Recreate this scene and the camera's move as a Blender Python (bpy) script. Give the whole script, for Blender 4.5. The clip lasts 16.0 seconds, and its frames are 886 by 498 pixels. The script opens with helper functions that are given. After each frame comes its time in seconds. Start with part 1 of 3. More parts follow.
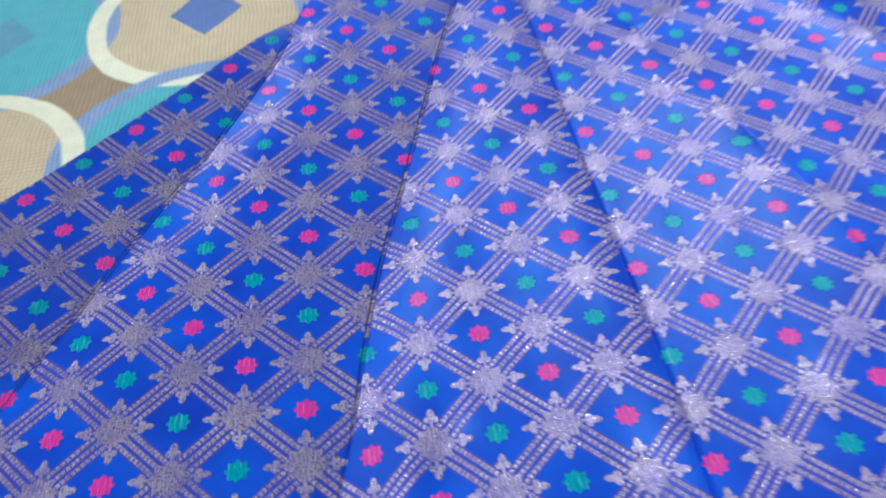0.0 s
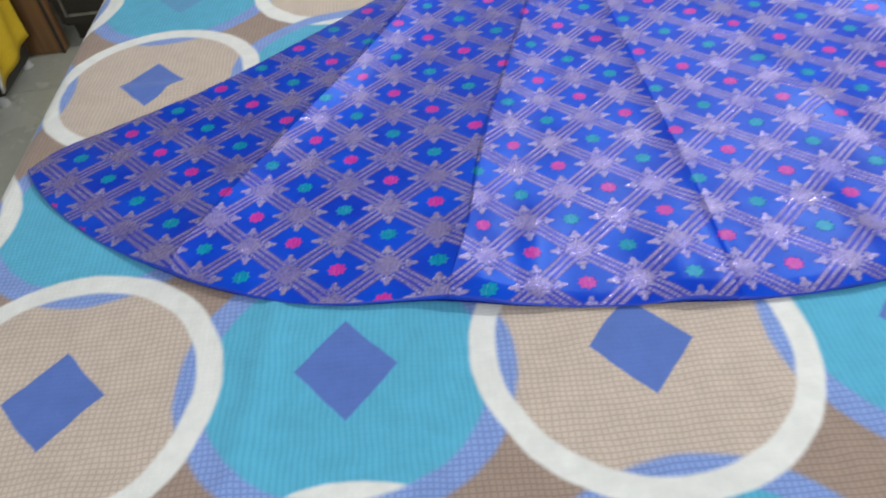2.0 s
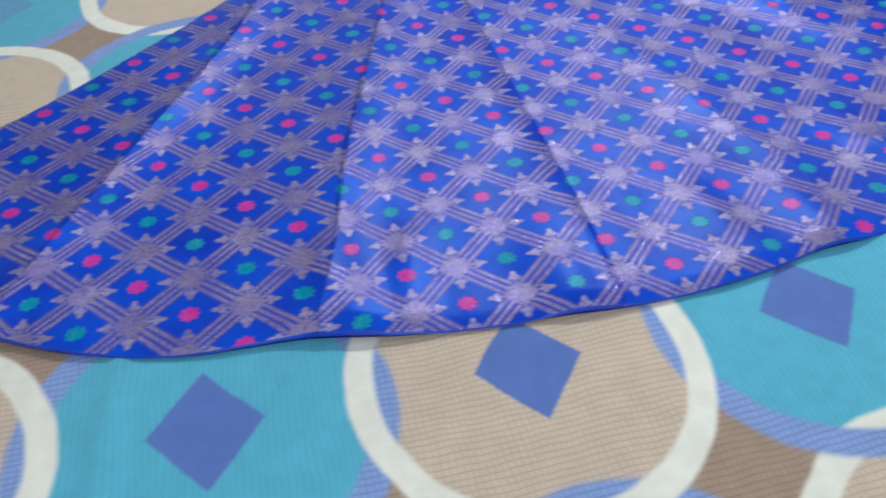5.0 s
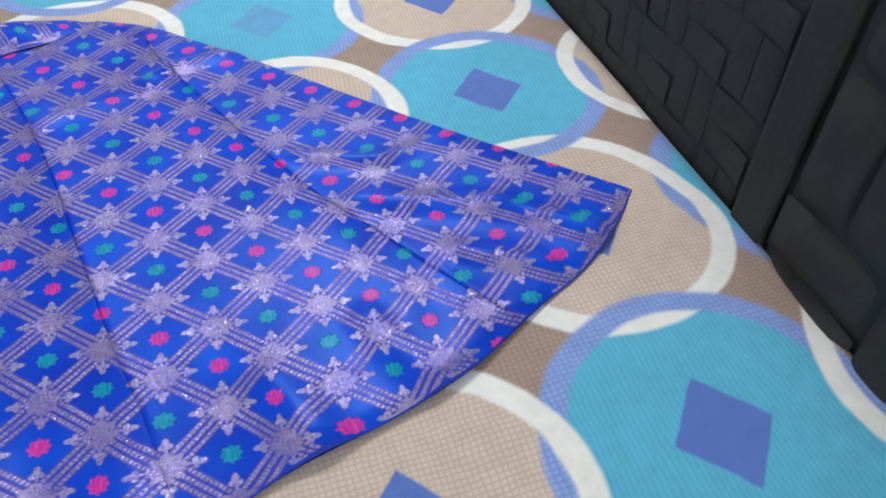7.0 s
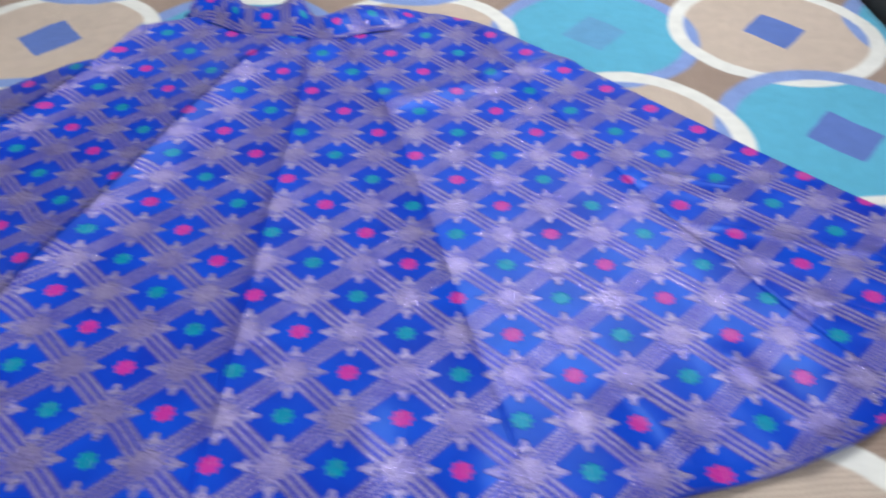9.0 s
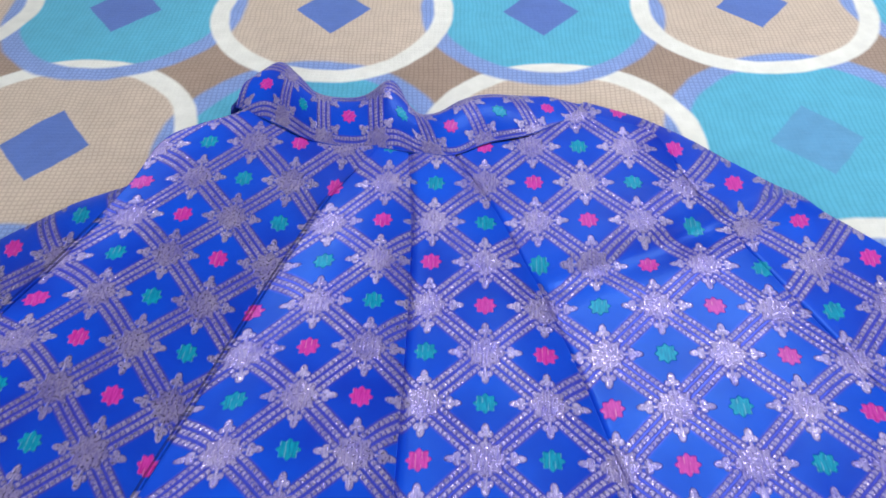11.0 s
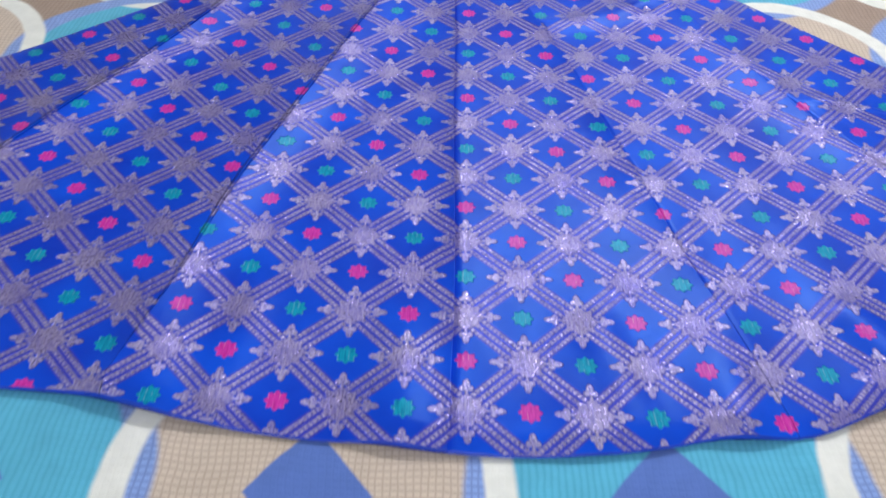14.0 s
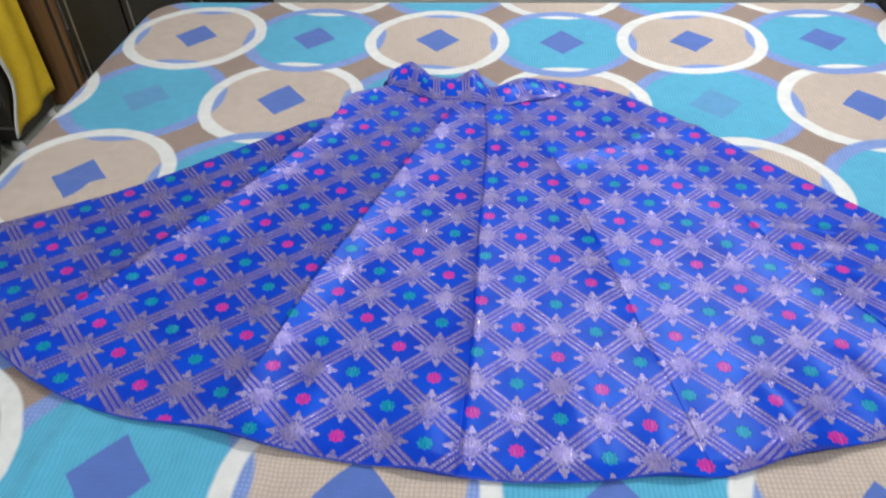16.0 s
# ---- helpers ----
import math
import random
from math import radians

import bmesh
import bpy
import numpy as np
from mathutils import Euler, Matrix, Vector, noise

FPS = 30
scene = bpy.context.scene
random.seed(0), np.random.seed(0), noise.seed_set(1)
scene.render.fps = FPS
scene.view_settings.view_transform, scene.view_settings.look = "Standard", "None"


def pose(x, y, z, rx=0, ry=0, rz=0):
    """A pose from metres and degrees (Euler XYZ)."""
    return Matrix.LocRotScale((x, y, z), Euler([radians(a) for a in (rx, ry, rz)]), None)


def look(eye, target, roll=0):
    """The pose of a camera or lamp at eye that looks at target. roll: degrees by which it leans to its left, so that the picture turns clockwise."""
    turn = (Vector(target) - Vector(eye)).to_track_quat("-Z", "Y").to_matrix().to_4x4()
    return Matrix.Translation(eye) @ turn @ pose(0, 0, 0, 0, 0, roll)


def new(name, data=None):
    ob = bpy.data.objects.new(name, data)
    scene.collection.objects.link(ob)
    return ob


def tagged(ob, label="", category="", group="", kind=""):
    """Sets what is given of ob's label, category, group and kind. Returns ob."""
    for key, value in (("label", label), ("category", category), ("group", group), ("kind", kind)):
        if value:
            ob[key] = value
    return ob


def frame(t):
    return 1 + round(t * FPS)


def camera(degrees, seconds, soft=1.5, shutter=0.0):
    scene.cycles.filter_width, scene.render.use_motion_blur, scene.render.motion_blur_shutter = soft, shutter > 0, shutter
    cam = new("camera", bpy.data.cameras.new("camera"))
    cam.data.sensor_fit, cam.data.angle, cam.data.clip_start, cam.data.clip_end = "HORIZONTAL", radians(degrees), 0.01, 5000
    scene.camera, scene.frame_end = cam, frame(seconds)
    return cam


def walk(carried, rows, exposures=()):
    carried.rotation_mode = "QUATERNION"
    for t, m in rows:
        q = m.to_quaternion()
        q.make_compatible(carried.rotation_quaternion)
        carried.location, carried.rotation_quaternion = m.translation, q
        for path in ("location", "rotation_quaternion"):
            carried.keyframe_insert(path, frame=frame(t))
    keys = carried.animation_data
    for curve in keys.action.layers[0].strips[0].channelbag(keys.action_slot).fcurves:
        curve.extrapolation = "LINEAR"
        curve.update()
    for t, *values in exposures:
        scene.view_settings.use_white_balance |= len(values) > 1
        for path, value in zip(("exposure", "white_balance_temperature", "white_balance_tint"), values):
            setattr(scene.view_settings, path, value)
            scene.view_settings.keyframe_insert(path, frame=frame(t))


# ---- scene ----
cam = camera(62.1, 16.0, soft=1.7, shutter=0.5)
PATH = [
    (0, (-0.068, -0.094, 1.080), (0.019, 1.175, -0.464), -6.8),
    (0.5, (-0.036, -0.245, 1.123), (0.050, 1.176, -0.281), -6.2),
    (1, (-0.117, -0.399, 1.120), (0.036, 1.080, -0.218), -4.0),
    (1.5, (-0.146, -0.471, 1.127), (-0.029, 0.984, -0.240), -4.0),
    (2, (-0.175, -0.451, 1.109), (-0.179, 0.960, -0.308), -7.1),
    (2.5, (-0.195, -0.407, 1.089), (-0.255, 0.933, -0.395), -8.4),
    (3, (-0.242, -0.365, 1.077), (-0.191, 0.970, -0.412), -7.2),
    (3.2, (-0.306, -0.337, 1.093), (-0.191, 1.004, -0.386), -6.3),
    (5.3, (-0.061, -0.398, 1.074), (0.253, 0.969, -0.352), -2.9),
    (5.5, (0.010, -0.403, 1.070), (0.351, 0.970, -0.344), -2.5),
    (6, (0.220, -0.361, 1.066), (0.683, 0.967, -0.356), -0.1),
    (6.5, (0.389, -0.317, 1.077), (0.940, 1.002, -0.323), 1.7),
    (7, (0.537, -0.270, 1.102), (0.974, 1.077, -0.310), 1.1),
    (7.5, (0.591, -0.253, 1.101), (0.885, 1.116, -0.328), -0.8),
    (8, (0.575, -0.245, 1.105), (0.782, 1.150, -0.313), -1.5),
    (8.5, (0.498, -0.234, 1.098), (0.588, 1.173, -0.320), -0.8),
    (9, (0.337, -0.219, 1.075), (0.343, 1.234, -0.299), -0.3),
    (9.5, (0.167, -0.172, 1.094), (0.123, 1.321, -0.235), -0.4),
    (10, (0.145, -0.028, 1.071), (0.089, 1.409, -0.320), -1.3),
    (10.2, (0.166, 0.084, 1.070), (0.123, 1.478, -0.364), -1.6),
    (12.3, (0.181, 0.297, 1.023), (0.175, 1.600, -0.494), 0.1),
    (12.5, (0.173, 0.237, 1.035), (0.176, 1.544, -0.478), 0.5),
    (13, (0.139, 0.058, 1.045), (0.147, 1.360, -0.474), 0.5),
    (13.5, (0.108, -0.139, 1.047), (0.151, 1.175, -0.460), 1.3),
    (14, (0.109, -0.262, 1.067), (0.132, 1.090, -0.407), 1.5),
    (14.5, (0.158, -0.372, 1.066), (0.142, 1.017, -0.373), 0.9),
    (15, (0.169, -0.460, 1.077), (0.089, 0.972, -0.317), -0.7),
    (15.5, (0.176, -0.457, 1.189), (0.047, 1.005, -0.169), -1.8),
    (16, (0.167, -0.448, 1.263), (0.012, 1.060, -0.042), -2.3),
]
walk(cam, [(t, look(eye, target, roll)) for t, eye, target, roll in PATH], [(0, 0.10, 6800, -6), (0.8, -0.05, 6380, 5), (1.5, -0.12, 6380, 7), (2.4, -0.18, 6380, 10), (3.0, -0.35, 6380, 10), (3.2, -0.35, 6380, 10), (5.5, -0.20, 6380, 4), (6.0, -0.36, 6380, 6), (6.5, -0.30, 6380, 8), (7.5, -0.26, 6380, 10), (9, -0.25, 6380, 10), (9.5, -0.20, 6380, 10), (12.5, -0.18, 6380, 10), (14.5, -0.12, 6380, 10), (15, -0.30, 6380, 10), (15.5, -0.25, 6380, 10), (16, -0.14, 6380, 10)])
# ---- world and lights ----
BED_Z = 0.5
world = bpy.data.worlds.new("room_air")
world.use_nodes = True
world.node_tree.nodes["Background"].inputs[0].default_value = (0.75, 0.82, 1.0, 1)
world.node_tree.nodes["Background"].inputs[1].default_value = 0.25
scene.world = world


def area_lamp(name, place, target, w, h, watts, colour):
    data = bpy.data.lights.new(name, "AREA")
    data.shape, data.size, data.size_y, data.energy, data.color = "RECTANGLE", w, h, watts, colour
    ob = new(name, data)
    ob.matrix_world = look(place, target)
    return ob


area_lamp("tube_light", (0.80, 1.72, 2.30), (0.35, 0.00, 0.5), 1.2, 0.10, 52, (0.95, 0.96, 1.0))
# added fill from behind the camera, no seen source; lifts the near sheet
area_lamp("fill_light", (-0.2, -2.3, 1.75), (0.1, 0.6, 0.5), 1.6, 1.2, 42, (0.92, 0.95, 1.0))


# ---- node helpers ----
class Graph:
    """A material's node tree with short arithmetic."""

    def __init__(self, name):
        self.mat = bpy.data.materials.new(name)
        self.mat.use_nodes = True
        self.tree = self.mat.node_tree
        self.bsdf = self.tree.nodes["Principled BSDF"]

    def node(self, kind, **inputs):
        n = self.tree.nodes.new(kind)
        for key, value in inputs.items():
            self.put(n.inputs[key.replace("_", " ")], value)
        return n

    def put(self, socket, value):
        if isinstance(value, bpy.types.NodeSocket):
            self.tree.links.new(value, socket)
        else:
            socket.default_value = value

    def math(self, op, a, b=0.0, c=0.0):
        n = self.tree.nodes.new("ShaderNodeMath")
        n.operation = op
        for s, v in zip(n.inputs, (a, b, c)):
            self.put(s, v)
        return n.outputs[0]

    def add(self, a, b): return self.math("ADD", a, b)
    def sub(self, a, b): return self.math("SUBTRACT", a, b)
    def mul(self, a, b): return self.math("MULTIPLY", a, b)
    def absolute(self, a): return self.math("ABSOLUTE", a)
    def both(self, a, b): return self.math("MULTIPLY", a, b)
    def either(self, a, b): return self.math("MAXIMUM", a, b)
    def no(self, a): return self.math("SUBTRACT", 1.0, a)

    def length(self, a, b):
        return self.math("SQRT", self.add(self.mul(a, a), self.mul(b, b)))

    def below(self, a, edge, soft=0.01):
        """1 where a is below edge, 0 above, over a soft border."""
        n = self.tree.nodes.new("ShaderNodeMapRange")
        n.interpolation_type = "SMOOTHSTEP"
        self.put(n.inputs[0], a)
        for s, v in zip(n.inputs[1:5], (edge - soft, edge + soft, 1.0, 0.0)):
            s.default_value = v
        return n.outputs[0]

    def mix(self, f, a, b):
        n = self.tree.nodes.new("ShaderNodeMix")
        n.data_type = "RGBA"
        self.put(n.inputs[0], f)
        for s, v in ((n.inputs[6], a), (n.inputs[7], b)):
            self.put(s, v if isinstance(v, bpy.types.NodeSocket) else (*v, 1))
        return n.outputs[2]

    def noise(self, vector, scale, detail=2.0, rough=0.5):
        n = self.node("ShaderNodeTexNoise", Vector=vector, Scale=scale, Detail=detail, Roughness=rough)
        return n.outputs[0]

    def ramp(self, value, lo, hi, a, b):
        n = self.tree.nodes.new("ShaderNodeMapRange")
        self.put(n.inputs[0], value)
        for s, v in zip(n.inputs[1:5], (lo, hi, a, b)):
            self.put(s, v)
        return n.outputs[0]

    def coords(self, which="Object"):
        return self.tree.nodes.new("ShaderNodeTexCoord").outputs[which]

    def split(self, vector):
        n = self.node("ShaderNodeSeparateXYZ", Vector=vector)
        return n.outputs[0], n.outputs[1], n.outputs[2]

    def join(self, x, y, z=0.0):
        n = self.tree.nodes.new("ShaderNodeCombineXYZ")
        for s, v in zip(n.inputs, (x, y, z)):
            self.put(s, v)
        return n.outputs[0]

    def bump(self, height, strength, distance):
        n = self.node("ShaderNodeBump", Height=height, Strength=strength, Distance=distance)
        self.tree.links.new(n.outputs[0], self.bsdf.inputs["Normal"])

    def set(self, **inputs):
        for key, value in inputs.items():
            self.put(self.bsdf.inputs[key.replace("_", " ")], (*value, 1) if isinstance(value, tuple) and len(value) == 3 else value)
        return self.mat


# ---- materials ----
SHEET = 0.299          # pitch of the printed circles


def sheet_material():
    g = Graph("printed_cotton_sheet")
    ob = g.coords()
    wob = g.node("ShaderNodeTexNoise", Vector=ob, Scale=14.0, Detail=3.0)
    x0, y0, z0 = g.split(g.coords("UV"))
    wx, wy, wz = g.split(wob.outputs[1])
    px = g.add(g.mul(x0, 1 / SHEET), g.mul(g.sub(wx, 0.5), 0.035))
    py = g.add(g.mul(y0, 1 / SHEET), g.mul(g.sub(wy, 0.5), 0.035))

    def offsets(shift):
        xs = g.add(px, shift)
        p, q = g.mul(g.add(xs, py), 0.5), g.mul(g.sub(xs, py), 0.5)
        dp, dq = g.sub(p, g.math("ROUND", p)), g.sub(q, g.math("ROUND", q))
        return g.add(dp, dq), g.sub(dp, dq)

    bx, by = offsets(0.0)
    tx, ty = offsets(1.0)
    db, dt = g.length(bx, by), g.length(tx, ty)
    b_out, b_in = g.below(db, 0.578), g.below(db, 0.488)
    t_out, t_in = g.below(dt, 0.578, 0.014), g.below(dt, 0.487, 0.012)
    column = g.math("ROUND", px)
    odd = g.math("ROUND", g.absolute(g.math("MULTIPLY", g.math("SUBTRACT", g.mul(column, 0.5), g.math("ROUND", g.mul(column, 0.5))), 2.0)))
    near = g.below(g.absolute(g.sub(px, column)), 0.36, 0.002)
    over = g.both(odd, near)                       # the turquoise disc lies over the ring here
    dia_b = g.below(g.add(g.mul(g.absolute(bx), 1 / 0.178), g.mul(g.absolute(by), 1 / 0.205)), 1.0, 0.04)
    dia_t = g.below(g.add(g.mul(g.absolute(tx), 1 / 0.178), g.mul(g.absolute(ty), 1 / 0.205)), 1.0, 0.04)
    # woven check of the beige and brown grounds
    sx, sy = g.add(g.mul(x0, 1 / 0.0061), g.mul(wx, 2.2)), g.add(g.mul(y0, 1 / 0.0061), g.mul(wy, 2.2))
    cx, cy = g.absolute(g.sub(g.math("FRACT", sx), 0.5)), g.absolute(g.sub(g.math("FRACT", sy), 0.5))
    check = g.below(g.math("MAXIMUM", cx, cy), 0.36, 0.09)
    beige = g.mix(check, (0.520, 0.413, 0.336), (0.640, 0.532, 0.440))
    brown = g.mix(check, (0.31, 0.222, 0.175), (0.385, 0.288, 0.23))
    rib = g.below(cx, 0.30, 0.16)
    turq = g.mix(rib, (0.090, 0.410, 0.590), (0.112, 0.460, 0.655))
    blue = g.mix(check, (0.19, 0.28, 0.59), (0.26, 0.38, 0.72))
    white = (0.81, 0.805, 0.755)
    deep = (0.105, 0.185, 0.52)
    faint = g.mix(odd, (0.120, 0.345, 0.590), deep)
    # beige over turquoise
    t_disc = g.mix(t_in, blue, g.mix(dia_t, turq, faint))
    under = g.mix(t_out, brown, t_disc)
    b_face = g.mix(dia_b, g.mix(t_out, beige, blue), deep)
    plain = g.mix(b_out, under, g.mix(b_in, white, b_face))
    # turquoise over beige
    b_disc = g.mix(b_out, brown, g.mix(b_in, white, g.mix(dia_b, beige, deep)))
    t_face = g.mix(dia_t, g.mix(b_out, turq, white), deep)
    crossed = g.mix(t_out, b_disc, g.mix(t_in, blue, t_face))
    colour = g.mix(over, plain, crossed)
    stain = g.add(g.ramp(g.noise(ob, 5.0, 4.0), 0.3, 0.7, 0.91, 1.0), g.ramp(g.noise(ob, 55.0, 4.0), 0.3, 0.7, -0.05, 0.06))
    shade = g.node("ShaderNodeHueSaturation", Color=colour, Value=stain).outputs[0]
    crease = g.noise(ob, 16.0, 4.0)
    weave = g.add(g.add(g.mul(check, 0.5), g.mul(g.noise(ob, 700.0, 2.0), 0.6)), g.mul(crease, 5.0))
    g.bump(weave, 0.3, 0.0012)
    return g.set(Base_Color=shade, Roughness=0.85, Specular_IOR_Level=0.2, Sheen_Weight=0.15)


def brocade_material():
    """Blue satin with a woven diamond lattice of silver thread, rosettes, and pink and green spots."""
    g = Graph("blue_silver_brocade")
    u, v, w = g.split(g.coords("UV"))
    a, b = g.mul(g.add(u, v), 0.5), g.mul(g.sub(v, u), 0.5)
    ia, ib = g.math("FLOOR", a), g.math("FLOOR", b)
    da, db = g.sub(g.sub(a, ia), 0.5), g.sub(g.sub(b, ib), 0.5)
    fx, fy = g.sub(da, db), g.add(da, db)              # from the nearest rosette, in cloth units
    ax, ay = g.absolute(fx), g.absolute(fy)
    r = g.length(fx, fy)
    turn = g.math("ARCTAN2", fy, fx)

    def band(d, along):
        d = g.absolute(d)
        width = g.below(d, 0.150, 0.012)
        row = g.absolute(g.sub(g.math("FRACT", g.add(g.mul(d, 1 / 0.098), 0.5)), 0.5))
        slant = g.add(g.mul(along, 16.0), g.mul(row, 0.55))
        bead = g.absolute(g.sub(g.math("FRACT", slant), 0.5))
        bead_on = g.both(g.below(row, 0.30, 0.07), g.below(bead, 0.40, 0.08))
        return g.both(width, bead_on), width

    bead_a, width_a = band(da, b)
    bead_b, width_b = band(db, a)
    bead, strip = g.either(bead_a, bead_b), g.either(width_a, width_b)
    disc_edge = g.add(0.288, g.mul(g.math("COSINE", g.mul(turn, 8.0)), 0.035))
    disc = g.below(g.sub(r, disc_edge), 0.0, 0.02)

    def sprout(along, across):
        tip = g.below(g.length(g.mul(g.sub(along, 0.515), 1 / 0.105), g.mul(across, 1 / 0.062)), 1.0, 0.16)
        lobe = g.below(g.length(g.mul(g.sub(along, 0.425), 1 / 0.060), g.mul(g.sub(across, 0.066), 1 / 0.055)), 1.0, 0.2)
        stalk = g.both(g.below(along, 0.45, 0.02), g.below(across, 0.030, 0.015))
        return g.either(g.either(tip, lobe), g.both(stalk, g.no(g.below(along, 0.28, 0.02))))

    leaf = g.either(sprout(ax, ay), sprout(ay, ax))
    rosette = g.either(disc, leaf)
    motif = g.either(bead, rosette)
    # spots in the middle of the fields
    sa, sb = g.sub(a, g.math("ROUND", a)), g.sub(b, g.math("ROUND", b))
    qx, qy = g.sub(sa, sb), g.add(sa, sb)
    q = g.length(qx, qy)
    q_edge = g.add(0.172, g.mul(g.math("COSINE", g.mul(g.math("ARCTAN2", qy, qx), 8.0)), 0.022))
    spot = g.below(g.sub(q, q_edge), 0.0, 0.016)
    half = g.mul(g.math("ROUND", a), 0.5)
    green = g.mul(g.absolute(g.sub(half, g.math("ROUND", half))), 2.0)
    # threads
    uv = g.join(u, v)
    long_thread = g.noise(g.join(g.mul(u, 30.0), g.mul(v, 5.0)), 1.0, 2.0)
    grain = g.ramp(g.noise(uv, 46.0, 2.0), 0.3, 0.7, 0.0, 1.0)
    cross = g.noise(g.join(g.mul(u, 3.0), g.mul(v, 60.0)), 1.0, 2.0)
    cloud = g.noise(uv, 0.45, 3.0)
    spark = g.noise(uv, 26.0, 2.0)
    # satin's shaded blue and cyan sheen painted into the colour, clouded at random
    blue = g.mix(g.ramp(cloud, 0.3, 0.7, 0.0, 1.0), (0.008, 0.034, 0.46), (0.008, 0.085, 0.70))
    ground = g.mix(g.mul(strip, 0.64), blue, (0.082, 0.062, 0.450))
    pile = g.ramp(long_thread, 0.35, 0.65, 0.0, 1.0)
    thread = g.add(g.mul(pile, 0.45), g.mul(grain, 0.45))
    # silver painted from its shaded mauve to its lit tone, in random patches
    lit_patch = g.ramp(g.noise(uv, 1.3, 3.0), 0.35, 0.65, 0.0, 0.35)
    silver = g.mix(g.add(thread, lit_patch), (0.090, 0.070, 0.430), (0.440, 0.380, 0.575))
    centre = g.mix(g.add(thread, lit_patch), (0.090, 0.069, 0.400), (0.360, 0.302, 0.480))
    silver = g.mix(disc, silver, centre)
    fleck = g.both(g.below(g.absolute(g.sub(g.math("FRACT", g.mul(u, 11.0)), 0.5)), 0.12, 0.05), g.below(pile, 0.35, 0.1))
    pink = g.mix(pile, (0.48, 0.020, 0.285), (0.62, 0.048, 0.390))
    teal = g.mix(pile, (0.004, 0.190, 0.340), (0.010, 0.320, 0.470))
    pink, teal = g.mix(g.mul(fleck, 0.6), pink, (0.72, 0.22, 0.45)), g.mix(g.mul(fleck, 0.5), teal, (0.22, 0.50, 0.62))
    base = g.mix(motif, ground, silver)
    base = g.mix(spot, base, g.mix(green, pink, teal))
    metal = g.add(g.mul(motif, g.ramp(spark, 0.47, 0.62, 0.05, 0.85)), g.mul(g.both(strip, g.no(motif)), 0.10))
    shine = g.ramp(spark, 0.40, 0.66, 0.46, 0.20)
    rough = g.add(g.mul(motif, shine), g.mul(g.no(motif), 0.35))
    relief = g.add(g.add(g.mul(motif, 0.7), g.mul(spot, 0.7)), g.add(g.mul(g.both(motif, g.add(long_thread, spark)), 0.75), g.mul(cross, 0.12)))
    g.bump(relief, 0.7, 0.0014)
    return g.set(Base_Color=base, Metallic=metal, Roughness=rough, Specular_IOR_Level=g.add(g.mul(motif, 0.12), 0.24), Specular_Tint=(0.20, 0.58, 1.0),
                 Sheen_Weight=0.02, Sheen_Roughness=0.35, Sheen_Tint=(0.42, 0.45, 1.0))


def plain_material(name, dark, light, rough=0.6, scale=8.0, metal=0.0, relief=0.2, depth=0.001, spec=0.4):
    g = Graph(name)
    ob = g.coords()
    n = g.noise(ob, scale, 5.0, 0.6)
    fine = g.noise(ob, scale * 14, 3.0)
    mix = g.add(g.mul(n, 0.7), g.mul(fine, 0.3))
    g.bump(fine, relief, depth)
    return g.set(Base_Color=g.mix(g.ramp(mix, 0.35, 0.65, 0.0, 1.0), dark, light), Metallic=metal,
                 Roughness=g.ramp(n, 0.3, 0.7, rough - 0.07, rough + 0.07), Specular_IOR_Level=spec)


def wood_material(name, dark, light):
    g = Graph(name)
    x, y, z = g.split(g.coords())
    n = g.noise(g.join(g.mul(x, 40.0), g.mul(y, 40.0), g.mul(z, 2.0)), 1.0, 5.0)
    g.bump(n, 0.2, 0.001)
    return g.set(Base_Color=g.mix(g.ramp(n, 0.35, 0.65, 0.0, 1.0), dark, light), Roughness=0.45)


M_SHEET = sheet_material()
M_BROCADE = brocade_material()
M_LINING = plain_material("dark_blue_lining", (0.005, 0.016, 0.19), (0.009, 0.028, 0.30), 0.55, 30)
M_HEM = plain_material("blue_satin_hem", (0.006, 0.035, 0.40), (0.010, 0.055, 0.55), 0.42, 40)
M_BLACK = plain_material("black_leatherette", (0.026, 0.026, 0.026), (0.042, 0.043, 0.042), 0.66, 9, relief=0.35, depth=0.0008, spec=0.25)
M_CABINET = plain_material("black_laminate", (0.028, 0.024, 0.019), (0.048, 0.041, 0.033), 0.35, 5)
M_STEEL = plain_material("dull_steel", (0.30, 0.29, 0.26), (0.45, 0.44, 0.40), 0.35, 20, metal=0.8)
M_WOOD = wood_material("brown_wood", (0.16, 0.076, 0.028), (0.27, 0.140, 0.058))
M_YELLOW = plain_material("yellow_cloth", (0.66, 0.42, 0.012), (0.82, 0.56, 0.03), 0.8, 12)
M_WHITE = plain_material("white_cloth_edge", (0.62, 0.60, 0.55), (0.75, 0.73, 0.68), 0.8, 12)
M_PLASTIC = plain_material("white_plastic", (0.55, 0.54, 0.52), (0.66, 0.65, 0.62), 0.4, 10)
M_WALL = plain_material("cream_wall_paint", (0.70, 0.69, 0.64), (0.78, 0.77, 0.72), 0.75, 2.5)
M_CEIL = plain_material("white_ceiling_paint", (0.76, 0.76, 0.74), (0.82, 0.82, 0.80), 0.8, 2.5)
M_TILE = plain_material("cream_floor_tile", (0.40, 0.40, 0.33), (0.50, 0.50, 0.42), 0.25, 3)
M_GROUT = plain_material("floor_grout", (0.24, 0.23, 0.20), (0.30, 0.29, 0.26), 0.8, 30)
M_BAG = plain_material("dark_olive_cloth", (0.030, 0.028, 0.018), (0.060, 0.055, 0.035), 0.7, 20)
